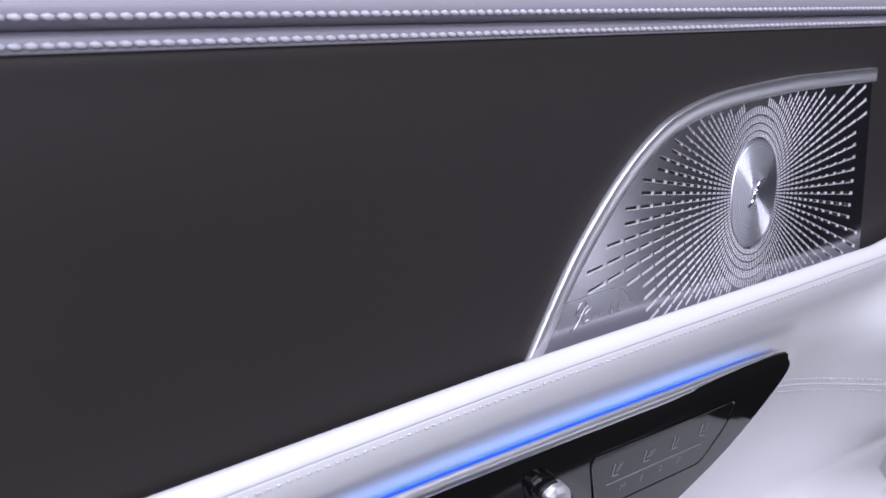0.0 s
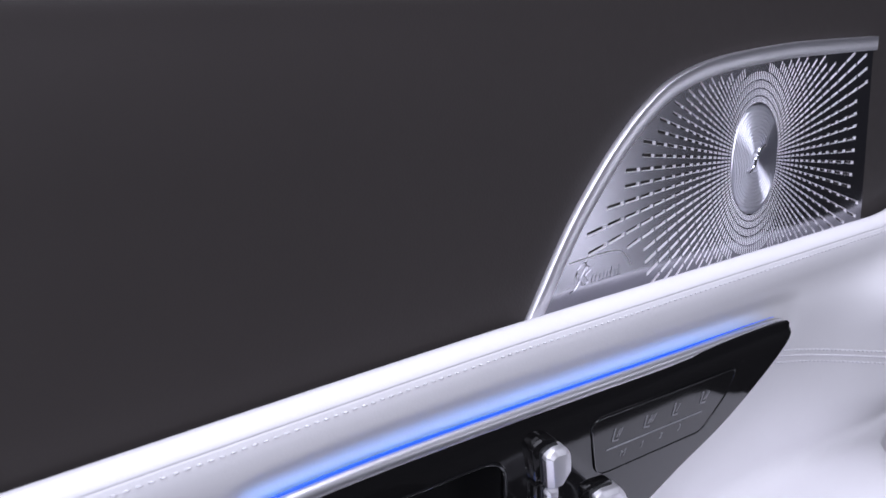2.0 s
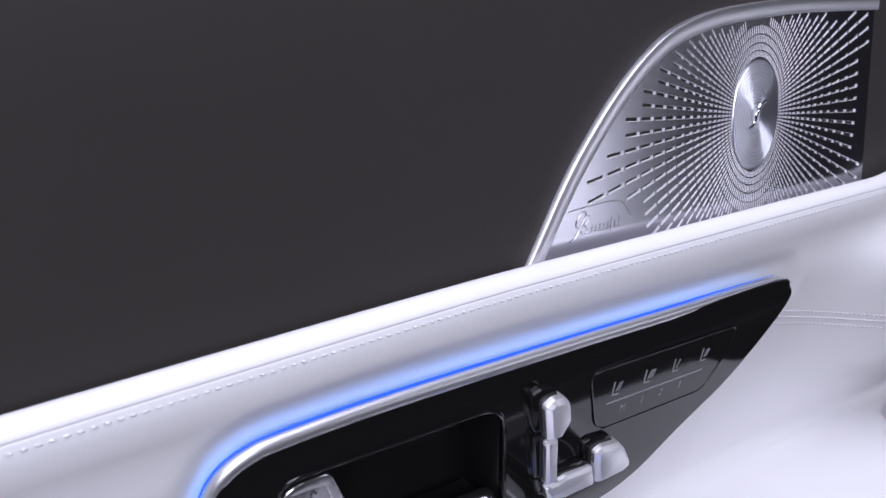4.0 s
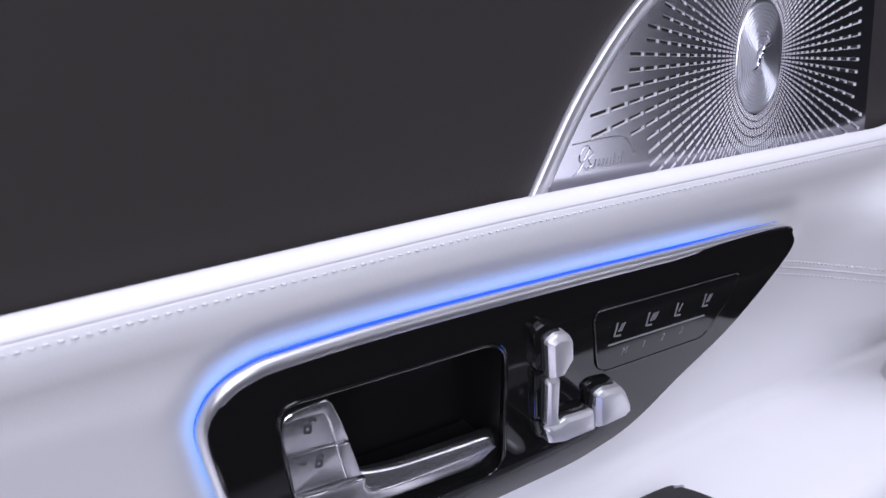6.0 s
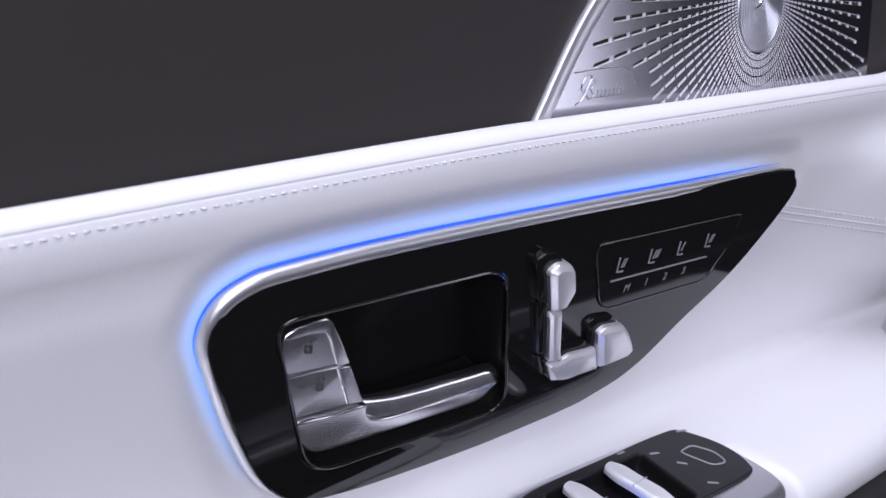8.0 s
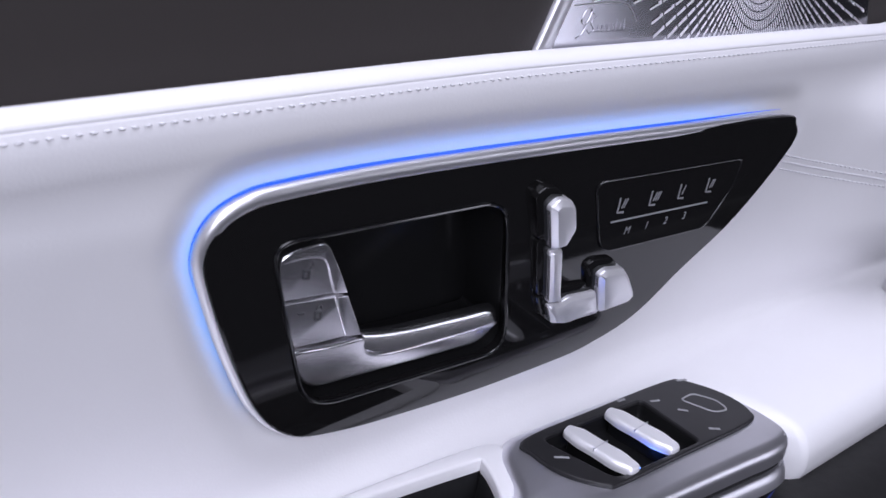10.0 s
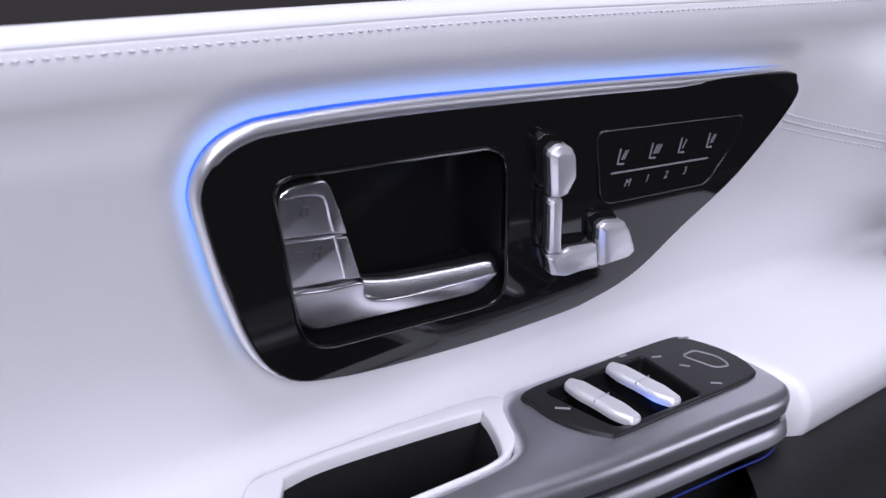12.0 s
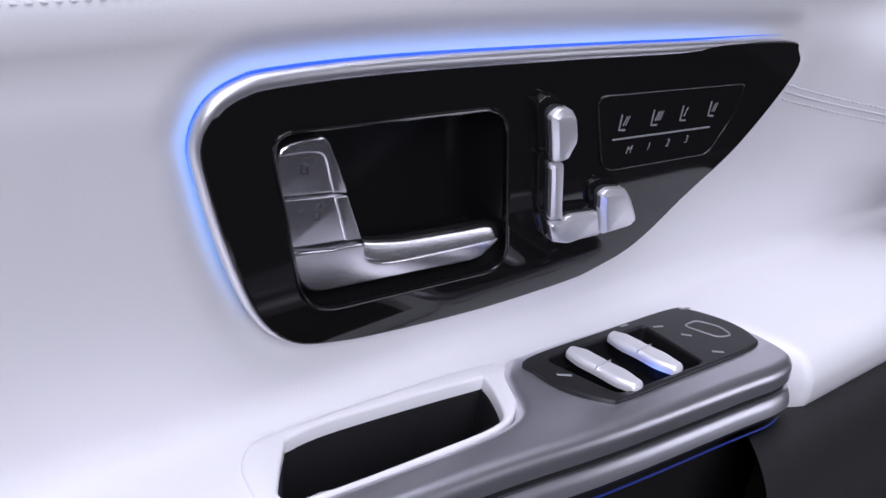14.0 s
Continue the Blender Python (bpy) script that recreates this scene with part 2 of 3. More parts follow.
# ---- door: skins ----
door = thing("car_door", "white and charcoal leather car door trim with pale stitching", "car door")
skin_profile = spline([(0.378, 0.875), (0.352, 0.893), (0.3435, 0.9035), (0.3397, 0.9078), (0.3370, 0.9088), (0.3350, 0.9082), (0.3332, 0.9069), (0.3321, 0.9054), (0.3317, 0.9042),
                       (0.3319, 0.9035), (0.3317, 0.9027), (0.3318, 0.8985), (0.3333, 0.893), (0.336, 0.887), (0.338, 0.881), (0.3395, 0.875), (0.3415, 0.868), (0.3455, 0.858), (0.3495, 0.848),
                       (0.3535, 0.838), (0.3575, 0.828), (0.3615, 0.818), (0.3655, 0.808), (0.369, 0.799), (0.372, 0.790), (0.3745, 0.7815), (0.377, 0.774),
                       (0.3785, 0.767), (0.3765, 0.7607), (0.3705, 0.7563), (0.362, 0.7543), (0.353, 0.7526), (0.345, 0.7510), (0.335, 0.749), (0.325, 0.747),
                       (0.315, 0.7445), (0.307, 0.7405), (0.303, 0.734), (0.3025, 0.725), (0.308, 0.714), (0.33, 0.700), (0.36, 0.66), (0.37, 0.55), (0.37, 0.26)], 4)
panel_inner, grip_inner = grow(PANEL_OUT, -10), grow(GRIP_OUT, 0.3)
trim_inner = grow(TRIM_OUT, -1.5)
to_panel, to_arm = PANEL.inverted(), ARM.inverted()


def ledge_drop(x):
    """How far the ledge sinks towards the rear of the door."""
    return -0.005 * max(0, (0.34 - x) / 0.18) ** 1.2 + 0.002 * min(1, max(0, (x - 0.34) / 0.25)) + 0.01 * min(1, max(0, (x - 0.605) / 0.06)) ** 2


def bend(x):
    """How far the skin swings inwards towards the front of the door."""
    d = min(x, 0.72) - 0.55
    return 0.0 if d < 0 else 0.3 * (d * d / 0.12 if d < 0.06 else d - 0.03)


def ease(w):
    w = min(1, max(0, w))
    return w * w * (3 - 2 * w)


dense_rim = [a.lerp(b, k / 12) for a, b in zip(PANEL_OUT, PANEL_OUT[1:] + PANEL_OUT[:1]) for k in range(12)]
rim_points = np.array([(p.x, p.y) for p in dense_rim])
rim_weight = np.array([1.0 if (p.y > 15 or p.x < 256) else max(0.0, 1 - (p.x - 256) / 30) if p.y < -40 else max(0.0, (p.y - 5) / 10) for p in dense_rim])


def dish(p):
    """How far the skin sinks round the upper and rear rim of the control panel, in millimetres."""
    if not (180 < p.x < 570 and -110 < p.y < 60):
        return 0.0
    d2 = (rim_points[:, 0] - p.x) ** 2 + (rim_points[:, 1] - p.y) ** 2
    near = np.exp(-(d2 - d2.min()) / 120.0)
    d = 0.0 if inside(p, PANEL_OUT) else math.sqrt(d2.min())
    return 2.8 * float((near * rim_weight).sum() / near.sum()) * (1 - ease((d - 2) / 13))


def skin_shift(co):
    if co.z > 0.875:
        co = co + Vector((0, 0, ledge_drop(co.x) * min(1, (co.z - 0.875) / 0.015)))
    co = co - Vector((0, bend(co.x) * ease((0.897 - co.z) / 0.045) * ease((co.z - 0.755) / 0.05), 0))
    if co.x < 0.496 and co.z < 0.752 and co.y < 0.337:
        w = min(1, max(0, (0.496 - co.x) / 0.014))
        co = co + Vector((0, (0.337 - co.y) * w, -0.004 * w))
    if co.x > 0.625 and co.z < 0.757:
        co = Vector((co.x, max(co.y, 0.303 + 0.75 * min(co.x - 0.625, 0.09)), co.z))
    p = to_panel @ co
    if co.z > 0.765 and inside(p, panel_inner):
        return co + Vector((0, 0.045, 0.01))
    if co.z > 0.765:
        sink = 0.001 * dish(p)
        co = co + Vector((0, 0.928 * sink, 0.371 * sink))
    q = to_arm @ co
    if co.z < 0.785 and abs(q.z) < 25 and inside(q, grip_inner):
        return co + Vector((0, 0, -0.05))
    if co.z < 0.785 and abs(q.z) < 25 and inside(q, trim_inner):
        return co + Vector((0, 0, -0.01))
    return co


skin_xs = steps(-0.5, 0.14, 0.02) + steps(0.142, 0.62, 0.0025) + steps(0.63, 1.3, 0.02)
finish(loft(skin_profile, skin_xs, skin_shift), "door_skin", WHITE, door, "white leather door skin and armrest", smooth=70)
finish(loft(spline([(0.336, 0.738), (0.327, 0.734), (0.323, 0.72), (0.322, 0.69), (0.33, 0.62), (0.335, 0.26)], 4), steps(-0.5, 0.488, 0.061)), "lower_panel", POCKET, door, "charcoal lower door panel", smooth=70)
dark_profile = spline([(0.352, 0.875), (0.347, 0.895), (0.3465, 0.915), (0.3468, 0.935), (0.3470, 0.96), (0.3471, 0.980), (0.3480, 0.997), (0.3497, 1.010),
                       (0.3516, 1.0200), (0.358, 1.0203)], 6)
welt_profile = spline([(0.36, 1.0204), (0.3525, 1.0206), (0.3515, 1.0217), (0.3512, 1.0232), (0.3522, 1.0250), (0.3555, 1.0261), (0.362, 1.0264)], 6)
finish(loft(welt_profile, steps(-0.5, 1.3, 0.05)), "welt", PAD, door, "grey leather welt under the belt line", smooth=70)
finish(loft(dark_profile, steps(-0.5, 1.3, 0.05)), "upper_panel", DARK, door, "charcoal leather upper door panel", smooth=70)
pad_profile = spline([(0.366, 1.0255), (0.357, 1.0262), (0.352, 1.0280), (0.350, 1.0305), (0.3515, 1.034), (0.357, 1.0385), (0.37, 1.044), (0.40, 1.05), (0.46, 1.05), (0.46, 0.9)], 6)
finish(loft(pad_profile, steps(-0.5, 1.3, 0.05)), "belt_pad", PAD, door, "grey leather belt line pad", smooth=70)

# ---- stitching ----
stitches([Vector((x, 0.3511, 1.0227)) for x in steps(0.10, 0.80, 0.0042)], 0.0046, 0.00105, THREAD, door)
stitches([Vector((x, 0.3500, 1.0297)) for x in steps(0.10, 0.80, 0.0042)], 0.0046, 0.00105, THREAD, door)
stitches([Vector((x, 0.3314, 0.9012 + ledge_drop(x))) for x in steps(0.14, 0.62, 0.0036)], 0.0024, 0.00035, THREAD_WHITE, door)

# ---- speaker grille ----
speaker = thing("speaker_grille", "perforated aluminium speaker grille with an oval turned disc", "speaker")
SPK_OUT = spline([(356, -3), (377, 25), (393, 43.2), (409.5, 58.8), (427, 71.5), (446, 80.5), (478, 87.2), (533, 91.2), (578, 92), (622, 92)], 5)
SPK_OUT = SPK_OUT + spline([(622, 92), (614, 65), (613, 36), (630, 2), (625, -6)], 4)[1:] + [Vector((500, -6))]
RIM = spline([(355, -6), (377, 25), (393, 43.2), (409.5, 58.8), (427, 71.5), (446, 80.5), (478, 87.2), (533, 91.2), (578, 92), (618, 92.3)], 6)
finish(sweep(RIM, [(-6.6, -8), (-0.2, -8), (0.3, -2), (0.25, 0.7), (0.0, 0.95), (-5.8, 0.8), (-6.4, 0.5), (-6.6, 0)]), "frame", FRAME, speaker, "satin aluminium grille frame", SPEAKER, smooth=60)
CX, CY = 508.0, 41.5
zone = [Vector((p.x + 11 * max(0, 1 - (p.x - 356) / 120), p.y - 6.5)) for p in RIM if p.x < 606] + [Vector((612, 85)), Vector((611, -3)), Vector((368, -3))]
badge_zone = rounded([(370, -8), (372, 17), (414, 15.5), (420, 8), (424, -8)], 3)
RAYS, GROWTH, FLAT = 120, 1.118, 0.80
radii = [25.0 * GROWTH ** k for k in range(21)]


def grille_mesh():
    bm = bmesh.new()
    da = 2 * math.pi / RAYS

    def at(r, a, h=0.0):
        return bm.verts.new((CX + FLAT * r * math.cos(a), CY + r * math.sin(a), h))

    for j in range(RAYS):
        a0 = j * da + radians(0.7)
        for r0, r1 in zip(radii, radii[1:]):
            gap = 0.04 * (r1 - r0) + 0.16
            w = 0.36 + 0.0040 * r0
            s0, s1 = r0 + gap, r1 - gap
            ok = all(inside((CX + FLAT * r * math.cos(a0), CY + r * math.sin(a0)), zone) for r in (s0, s1))
            ok = ok and not any(inside((CX + FLAT * r * math.cos(a0), CY + r * math.sin(a0)), badge_zone) for r in (s0, s1))
            if not ok:
                bm.faces.new((at(r0, a0 - da / 2), at(r1, a0 - da / 2), at(r1, a0 + da / 2), at(r0, a0 + da / 2)))
                continue
            rs = (r0, s0, s1, r1)
            grid = []
            for r in rs:
                off = (-da / 2, -w / r, w / r, da / 2)
                grid.append([at(r, a0 + o) for o in off])
            for i in range(3):
                for k in range(3):
                    if i == 1 and k == 1:
                        continue
                    bm.faces.new((grid[i][k], grid[i + 1][k], grid[i + 1][k + 1], grid[i][k + 1]))
            hole = [grid[1][1], grid[2][1], grid[2][2], grid[1][2]]
            mid = sum((v.co for v in hole), Vector()) / 4
            axis = Vector((FLAT * math.cos(a0), math.sin(a0), 0)).normalized()
            low = []
            for v in hole:
                d = v.co - mid
                along = axis * d.dot(axis)
                low.append(bm.verts.new(mid + along * 0.95 + (d - along) * 0.8 + Vector((0, 0, -1.4))))
            for i in range(4):
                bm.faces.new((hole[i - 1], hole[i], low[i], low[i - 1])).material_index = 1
    rim = [(355, -6), (377, 24), (393, 42), (409.5, 57.6), (427, 70.2), (446, 79), (478, 85.6), (533, 89.6), (640, 90.5), (615, 100), (615, -5), (355, -5)]
    for a, b in zip(rim, rim[1:]):
        if a == (640, 90.5):
            continue
        nrm = Vector((a[1] - b[1], b[0] - a[0], 0))
        bmesh.ops.bisect_plane(bm, geom=bm.verts[:] + bm.edges[:] + bm.faces[:], dist=1e-4, plane_co=(*a, 0), plane_no=nrm, clear_outer=True)
    return bm


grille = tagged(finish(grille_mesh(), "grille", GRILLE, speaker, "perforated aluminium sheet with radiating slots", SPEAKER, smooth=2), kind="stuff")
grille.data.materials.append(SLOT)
finish(plate(grow(SPK_OUT, -3), -15, -9, 0.5), "backing", BLACK, speaker, "black cloth behind the grille", SPEAKER)


def superellipse(rx, ry, n=96, e=2.35):
    out = []
    for k in range(n):
        a = 2 * math.pi * k / n
        c, s = math.cos(a), math.sin(a)
        out.append(Vector((rx * math.copysign(abs(c) ** (2 / e), c), ry * math.copysign(abs(s) ** (2 / e), s))))
    return out


def disc_mesh():
    bm, rings = bmesh.new(), []
    base = superellipse(1, 1)
    prof = [(1.0, -2.0), (1.0, -0.5), (0.985, -0.35), (0.955, -0.3), (0.94, 0.0)]
    r = 0.92
    while r > 0.16:
        prof += [(r, 0.0), (r - 0.008, 0.34), (r - 0.034, 0.38), (r - 0.042, 0.0)]
        r -= 0.066
    prof += [(0.12, 0.3), (0.04, 0.3)]
    for k, h in prof:
        rings.append([bm.verts.new((p.x * 19.5 * k, p.y * 24.6 * k, h)) for p in base])
    for r0, r1 in zip(rings, rings[1:]):
        for i in range(len(base)):
            bm.faces.new((r0[i - 1], r0[i], r1[i], r1[i - 1]))
    bm.faces.new(rings[-1])
    return bm


disc = finish(disc_mesh(), "disc", DISC, speaker, "oval turned metal disc with concentric ridges", WORLD, smooth=25)
disc.matrix_basis = SPEAKER @ Matrix.Translation((CX, CY, 0)) @ pose(0, 0, 0, 0, 0, -4)
wave = spline([(-8, -7), (-3, -4.5), (-1.2, 0), (1.2, 1.5), (3, 5), (9, 7.5)], 6)
finish(sweep([Vector((CX + p.x * 0.75, CY + p.y * 0.8)) for p in wave], tube_profile(0.8, 0.7)), "emblem", BADGE, disc, "raised wavy metal mark", disc.matrix_basis.inverted() @ SPEAKER)

# raised nameplate with an unreadable flourish
finish(sweep(spline([(380, 14.8), (395, 15.6), (408, 15.6), (414, 13.5), (418, 8.5)], 5), tube_profile(0.3, -0.05)), "nameplate_ridge", FRAME, speaker, "", SPEAKER)
flourish = spline([(381, 3.4), (384, 4.4), (388, 9), (390.5, 13.2), (387, 13), (384.5, 9.5), (386.5, 8), (391, 11.5), (393, 10.6), (390, 8.6), (391.5, 6.2), (389, 5.0), (387.5, 6.2)], 5)
finish(sweep(flourish, tube_profile(0.38, 0.05, 6)), "nameplate_flourish", GRILLE, speaker, "embossed metal flourish", SPEAKER)
for k in range(8):
    x = 393.5 + k * 2.35
    finish(bar((x, 5.2), (x + 0.9, 8.0 + (1.6 if k in (5, 7) else 0)), 0.8, -0.2, 0.15), "nameplate_bar", GRILLE, speaker, "", SPEAKER)
finish(bar((392, 5.2), (412, 5.6), 0.5, -0.2, 0.15), "nameplate_bar", GRILLE, speaker, "", SPEAKER)

# ---- control panel with its light guide ----
panel = thing("control_panel", "gloss black door control panel edged in chrome", "control panel")


def crown(v):
    """How far the fascia stands out at that height, in millimetres."""
    return 2.4 * max(0.0, 1 - ((v + 55) / (82 if v > -55 else 24)) ** 2)


bm = plate(PANEL_OUT, -1.4, 0.0, 0.8, holes=[POCKET_OUT])
for v in range(-76, 26, 4):
    bmesh.ops.bisect_plane(bm, geom=bm.verts[:] + bm.edges[:] + bm.faces[:], dist=1e-4, plane_co=(0, v, 0), plane_no=(0, 1, 0))
for vert in bm.verts:
    if vert.co.z > -0.9:
        vert.co.z += crown(vert.co.y)
finish(bm, "fascia", GLOSS, panel, "gloss black fascia", PANEL, smooth=12)
finish(plate(grow(PANEL_OUT, -4.5), -9, -1.3, 0.2, holes=[grow(POCKET_OUT, 0.6)]), "carrier", BLACK, panel, "black carrier behind the fascia", PANEL)
n_out = len(PANEL_OUT)
order = PANEL_OUT[::-1]
start = min(range(n_out), key=lambda i: (order[i] - Vector((524, 24))).length)
run = order[start:] + order[:start]


def rim_run(x, y):
    """The rim from its front corner, over the top and down the rear, to the point nearest to x, y."""
    return run[:min(range(n_out), key=lambda i: (run[i] - Vector((x, y))).length)]


finish(sweep(rim_run(400, -78.5), [(2.4, -1.0), (2.4, 0.2), (2.1, 0.5), (0.6, 0.55), (-0.6, 0.3), (-1.3, -0.3), (-1.65, -1.1), (-1.75, -1.9), (-1.6, -2.8), (-1.35, -2.8), (-1.1, -1.5), (0, -1.3)][::-1],
             False, (6, 26)), "bezel", BEZEL, panel, "satin chrome edging", PANEL, smooth=50)
finish(sweep(rim_run(256, -60), [(0.9, -1.5), (0.9, -2.1), (-0.6, -2.1), (-0.6, -1.5)], False, (5, 9)), "light_strip", GLOW_STRIP, panel, "bright blue light strip under the edging", PANEL)
finish(sweep(grow(rim_run(226, -8) + [Vector((300, -30))], 2.0)[1:-1], tube_profile(0.5, 0.0), False, (5, 22)), "light_guide", GLOW, panel, "glowing blue light guide", PANEL @ Matrix.Translation((0, 0, -2.9)))


def liner(outer, depth, wall, mat, name, parent, label, m, slope=0.9):
    bm, vs = bmesh.new(), []
    for d, h in ((0.6, 0), (0.0, -1.5), (-wall * 0.3, -depth * 0.7), (-wall * 0.6, -depth * 0.93), (-wall, -depth)):
        vs.append([bm.verts.new((p.x, p.y, h)) for p in (grow(outer, d) if d else outer)])
    for r0, r1 in zip(vs, vs[1:]):
        for i in range(len(r0)):
            bm.faces.new((r0[i - 1], r0[i], r1[i], r1[i - 1]))
    bmesh.ops.triangle_fill(bm, use_beauty=True, edges=[bm.edges.get((vs[-1][i - 1], vs[-1][i])) for i in range(len(vs[-1]))])
    return finish(bm, name, mat, parent, label, m)


liner(grow(POCKET_OUT, 0.3), 24, 7, RECESS, "recess", panel, "black recess behind the handle", PANEL @ Matrix.Translation((0, 0, -0.8)))

rim_ob = finish(sweep(grow(POCKET_OUT, -0.3), tube_profile(0.6, -0.1, 8), True), "recess_rim", SHINE, panel, "shiny black rim of the recess", PANEL)
for vert in rim_ob.data.vertices:
    vert.co += PANEL.to_3x3() @ Vector((0, 0, crown((to_panel @ vert.co).y)))

# ---- door handle with two lock buttons ----
HANDLE = PANEL @ Matrix.Translation((4.4, -2.9, -3.6))
handle = thing("door_opener", "satin chrome door handle in a black recess", "door handle")
button_top = rounded([(241.2, 9.0), (258.5, 10.8), (272.5, -10.6), (245, -8.6)], [7, 4, 1.8, 1.8], 6)
button_low = rounded([(245.3, -9.4), (272.9, -11.4), (284, -29.8), (253.6, -28.0)], [1.8, 1.8, 1.8, 1.8], 4)
lever = spline([(254.3, -29.0), (270, -30.2), (284.2, -30.8), (286.5, -35), (291, -39.5), (303, -42.2), (330, -43.2), (349, -43.4), (354.5, -42.8), (356, -43.6),
                (353, -48), (347, -51.8), (330, -51.2), (305, -50), (288, -49.2), (272, -48.2), (264, -44.5), (258, -37)], 5, True)


def domed_button(outline, name):
    finish(plate(grow(outline, -1.2), -15, 0.5, 0.3), "carrier", RECESS, handle, "", HANDLE)
    b = finish(cushion(outline, 0.0, 3.6, 0.9, 4), name, CHROME, handle, "satin chrome lock button", HANDLE, smooth=60)
    return b


unlock = domed_button(button_top, "unlock_button")
lock = domed_button(button_low, "lock_button")

# raised satin bands along the buttons' outer edges
band = [Vector(p) for p in ((241.6, 5.6), (242.6, 8.0), (245.5, 9.4), (252, 10.3), (257, 10.6), (260, 8.4), (266, -0.4), (272.2, -10.3))]
band += spline([(266.4, -10.1), (263.4, -4.4), (260.4, 1.6), (257.4, 4.6), (252.0, 5.5), (246, 5.6)], 4)
finish(cushion(band, 2.0, 4.2, 0.8, 4), "edge_band", CHROME, unlock, "raised satin edge band", HANDLE, smooth=60)
band = [Vector(p) for p in ((267.0, -11.2), (272.7, -11.6), (283.6, -29.6), (276.6, -29.2))]
finish(cushion(rounded(band, 0.8, 3), 2.0, 4.2, 0.8, 4), "edge_band", CHROME, lock, "raised satin edge band", HANDLE, smooth=60)


def padlock(x, y, parent, open_shackle):
    finish(plate([Vector((x - 1.3, y - 2.6)), Vector((x + 1.5, y - 3.2)), Vector((x + 1.0, y + 0.2)), Vector((x - 1.8, y + 0.8))], 3.3, 4.0, 0.1,
                 holes=[[Vector((x - 0.85, y - 2.0)), Vector((x + 0.95, y - 2.4)), Vector((x + 0.6, y - 0.4)), Vector((x - 1.2, y))]]), "lock_icon", ENGRAVE, parent, "", HANDLE)
    dx = 1.4 if open_shackle else 0.0
    arc = [Vector((x + dx - 0.4 + 1.0 * math.cos(a), y + 1.2 + 1.5 * math.sin(a))) for a in [math.pi * (1 - k / 6) for k in range(7)]]
    finish(sweep(arc, tube_profile(0.22, 3.85, 5)), "lock_icon", ENGRAVE, parent, "", HANDLE)


padlock(253.2, 1.2, unlock, True)
padlock(262.2, -15.8, lock, False)
finish(bar((253.6, -14.4), (256.2, -14.7), 0.6, 3.3, 4.0), "lock_icon", ENGRAVE, lock, "", HANDLE)
finish(plate(grow(lever, -1.5), -15, -1, 0.3), "carrier", RECESS, handle, "", HANDLE)
finish(cushion(lever, -2.5, 3.9, 1.3, 6, -0.1), "lever", CHROME, handle, "satin chrome pull lever", HANDLE, smooth=60)
scoop = spline([(283.5, -32.4), (287.5, -39.0), (296, -43.2), (320, -44.4), (349, -44.8), (355, -44.0), (355.5, -39.6), (352, -37.8), (335, -37.2), (308, -36.0), (293, -34.2)], 4, True)
finish(cushion(scoop, -2.5, 2.0, 1.6, 5, 0.36), "lever_back", CHROME, handle, "rear flange of the lever", HANDLE, smooth=60)

# ---- seat adjuster shaped like a seat ----
seat_switch = thing("seat_adjuster", "satin chrome seat adjuster shaped like a small seat", "switch")


def faceted(outer, h0, h1, inset, drop):
    """A block with broad chamfers whose edges are lightly rounded."""
    bm, vs = bmesh.new(), []
    for d, h in ((0.5, h0), (0, h0 + 0.6), (0, h1 - drop - 0.4), (0.25, h1 - drop + 0.15), (inset - 0.3, h1 - 0.2), (inset + 0.3, h1)):
        vs.append([bm.verts.new((p.x, p.y, h)) for p in (grow(outer, -d) if d else outer)])
    for r0, r1 in zip(vs, vs[1:]):
        for i in range(len(r0)):
            bm.faces.new((r0[i - 1], r0[i], r1[i], r1[i - 1]))
    for ring in (vs[0], vs[-1]):
        bmesh.ops.triangle_fill(bm, use_beauty=True, edges=[bm.edges.get((ring[i - 1], ring[i])) for i in range(len(ring))])
    return bm


def adjuster(name, outline, label, bm):
    k = finish(bm, name, KNOB, seat_switch, label, PANEL, smooth=20)
    foot = [p + Vector((-6.5, 4.2)) for p in grow(outline, 0.3)]
    finish(plate(foot, -2, 4.0, 0.7), "foot", GLOSS, k, "black plastic foot", PANEL)
    finish(plate([p + Vector((-3, 2)) for p in grow(outline, -0.8)], 0, 4.3, 0.3), "stem", BLACK, k, "", PANEL)
    return k


o = rounded([(358.5, 7), (362.5, 10), (369.5, 8.8), (374, 4.6), (378.3, -3.5), (375.6, -12.3), (368.3, -12), (363.2, -2)], 1.8, 3)
head = adjuster("headrest_switch", o, "faceted chrome headrest knob", faceted(o, 1.8, 8.4, 2.2, 1.9))
o = rounded([(368.4, -12.9), (376, -13.2), (385, -34), (388.3, -39.6), (379.8, -39)], 2, 3)
back = adjuster("backrest_switch", o, "chrome backrest knob", faceted(o, 1.8, 7.2, 1.7, 1.5))
o = rounded([(380, -39.7), (388.8, -40.3), (393, -38.8), (410.5, -40.2), (417, -51.2), (397, -52.6), (387, -50)], 1.4, 4)
base = adjuster("cushion_switch", o, "chrome seat cushion knob", faceted(o, 1.8, 7.2, 1.7, 1.5))
o = rounded([(410.2, -38.5), (407, -31.6), (411, -29.6), (423, -31.2), (430, -37), (439, -47), (435.5, -51.2), (417.6, -51.8)], 1.8, 3)
thigh = adjuster("thigh_switch", o, "faceted chrome thigh support knob", faceted(o, 1.8, 8.4, 2.2, 1.9))
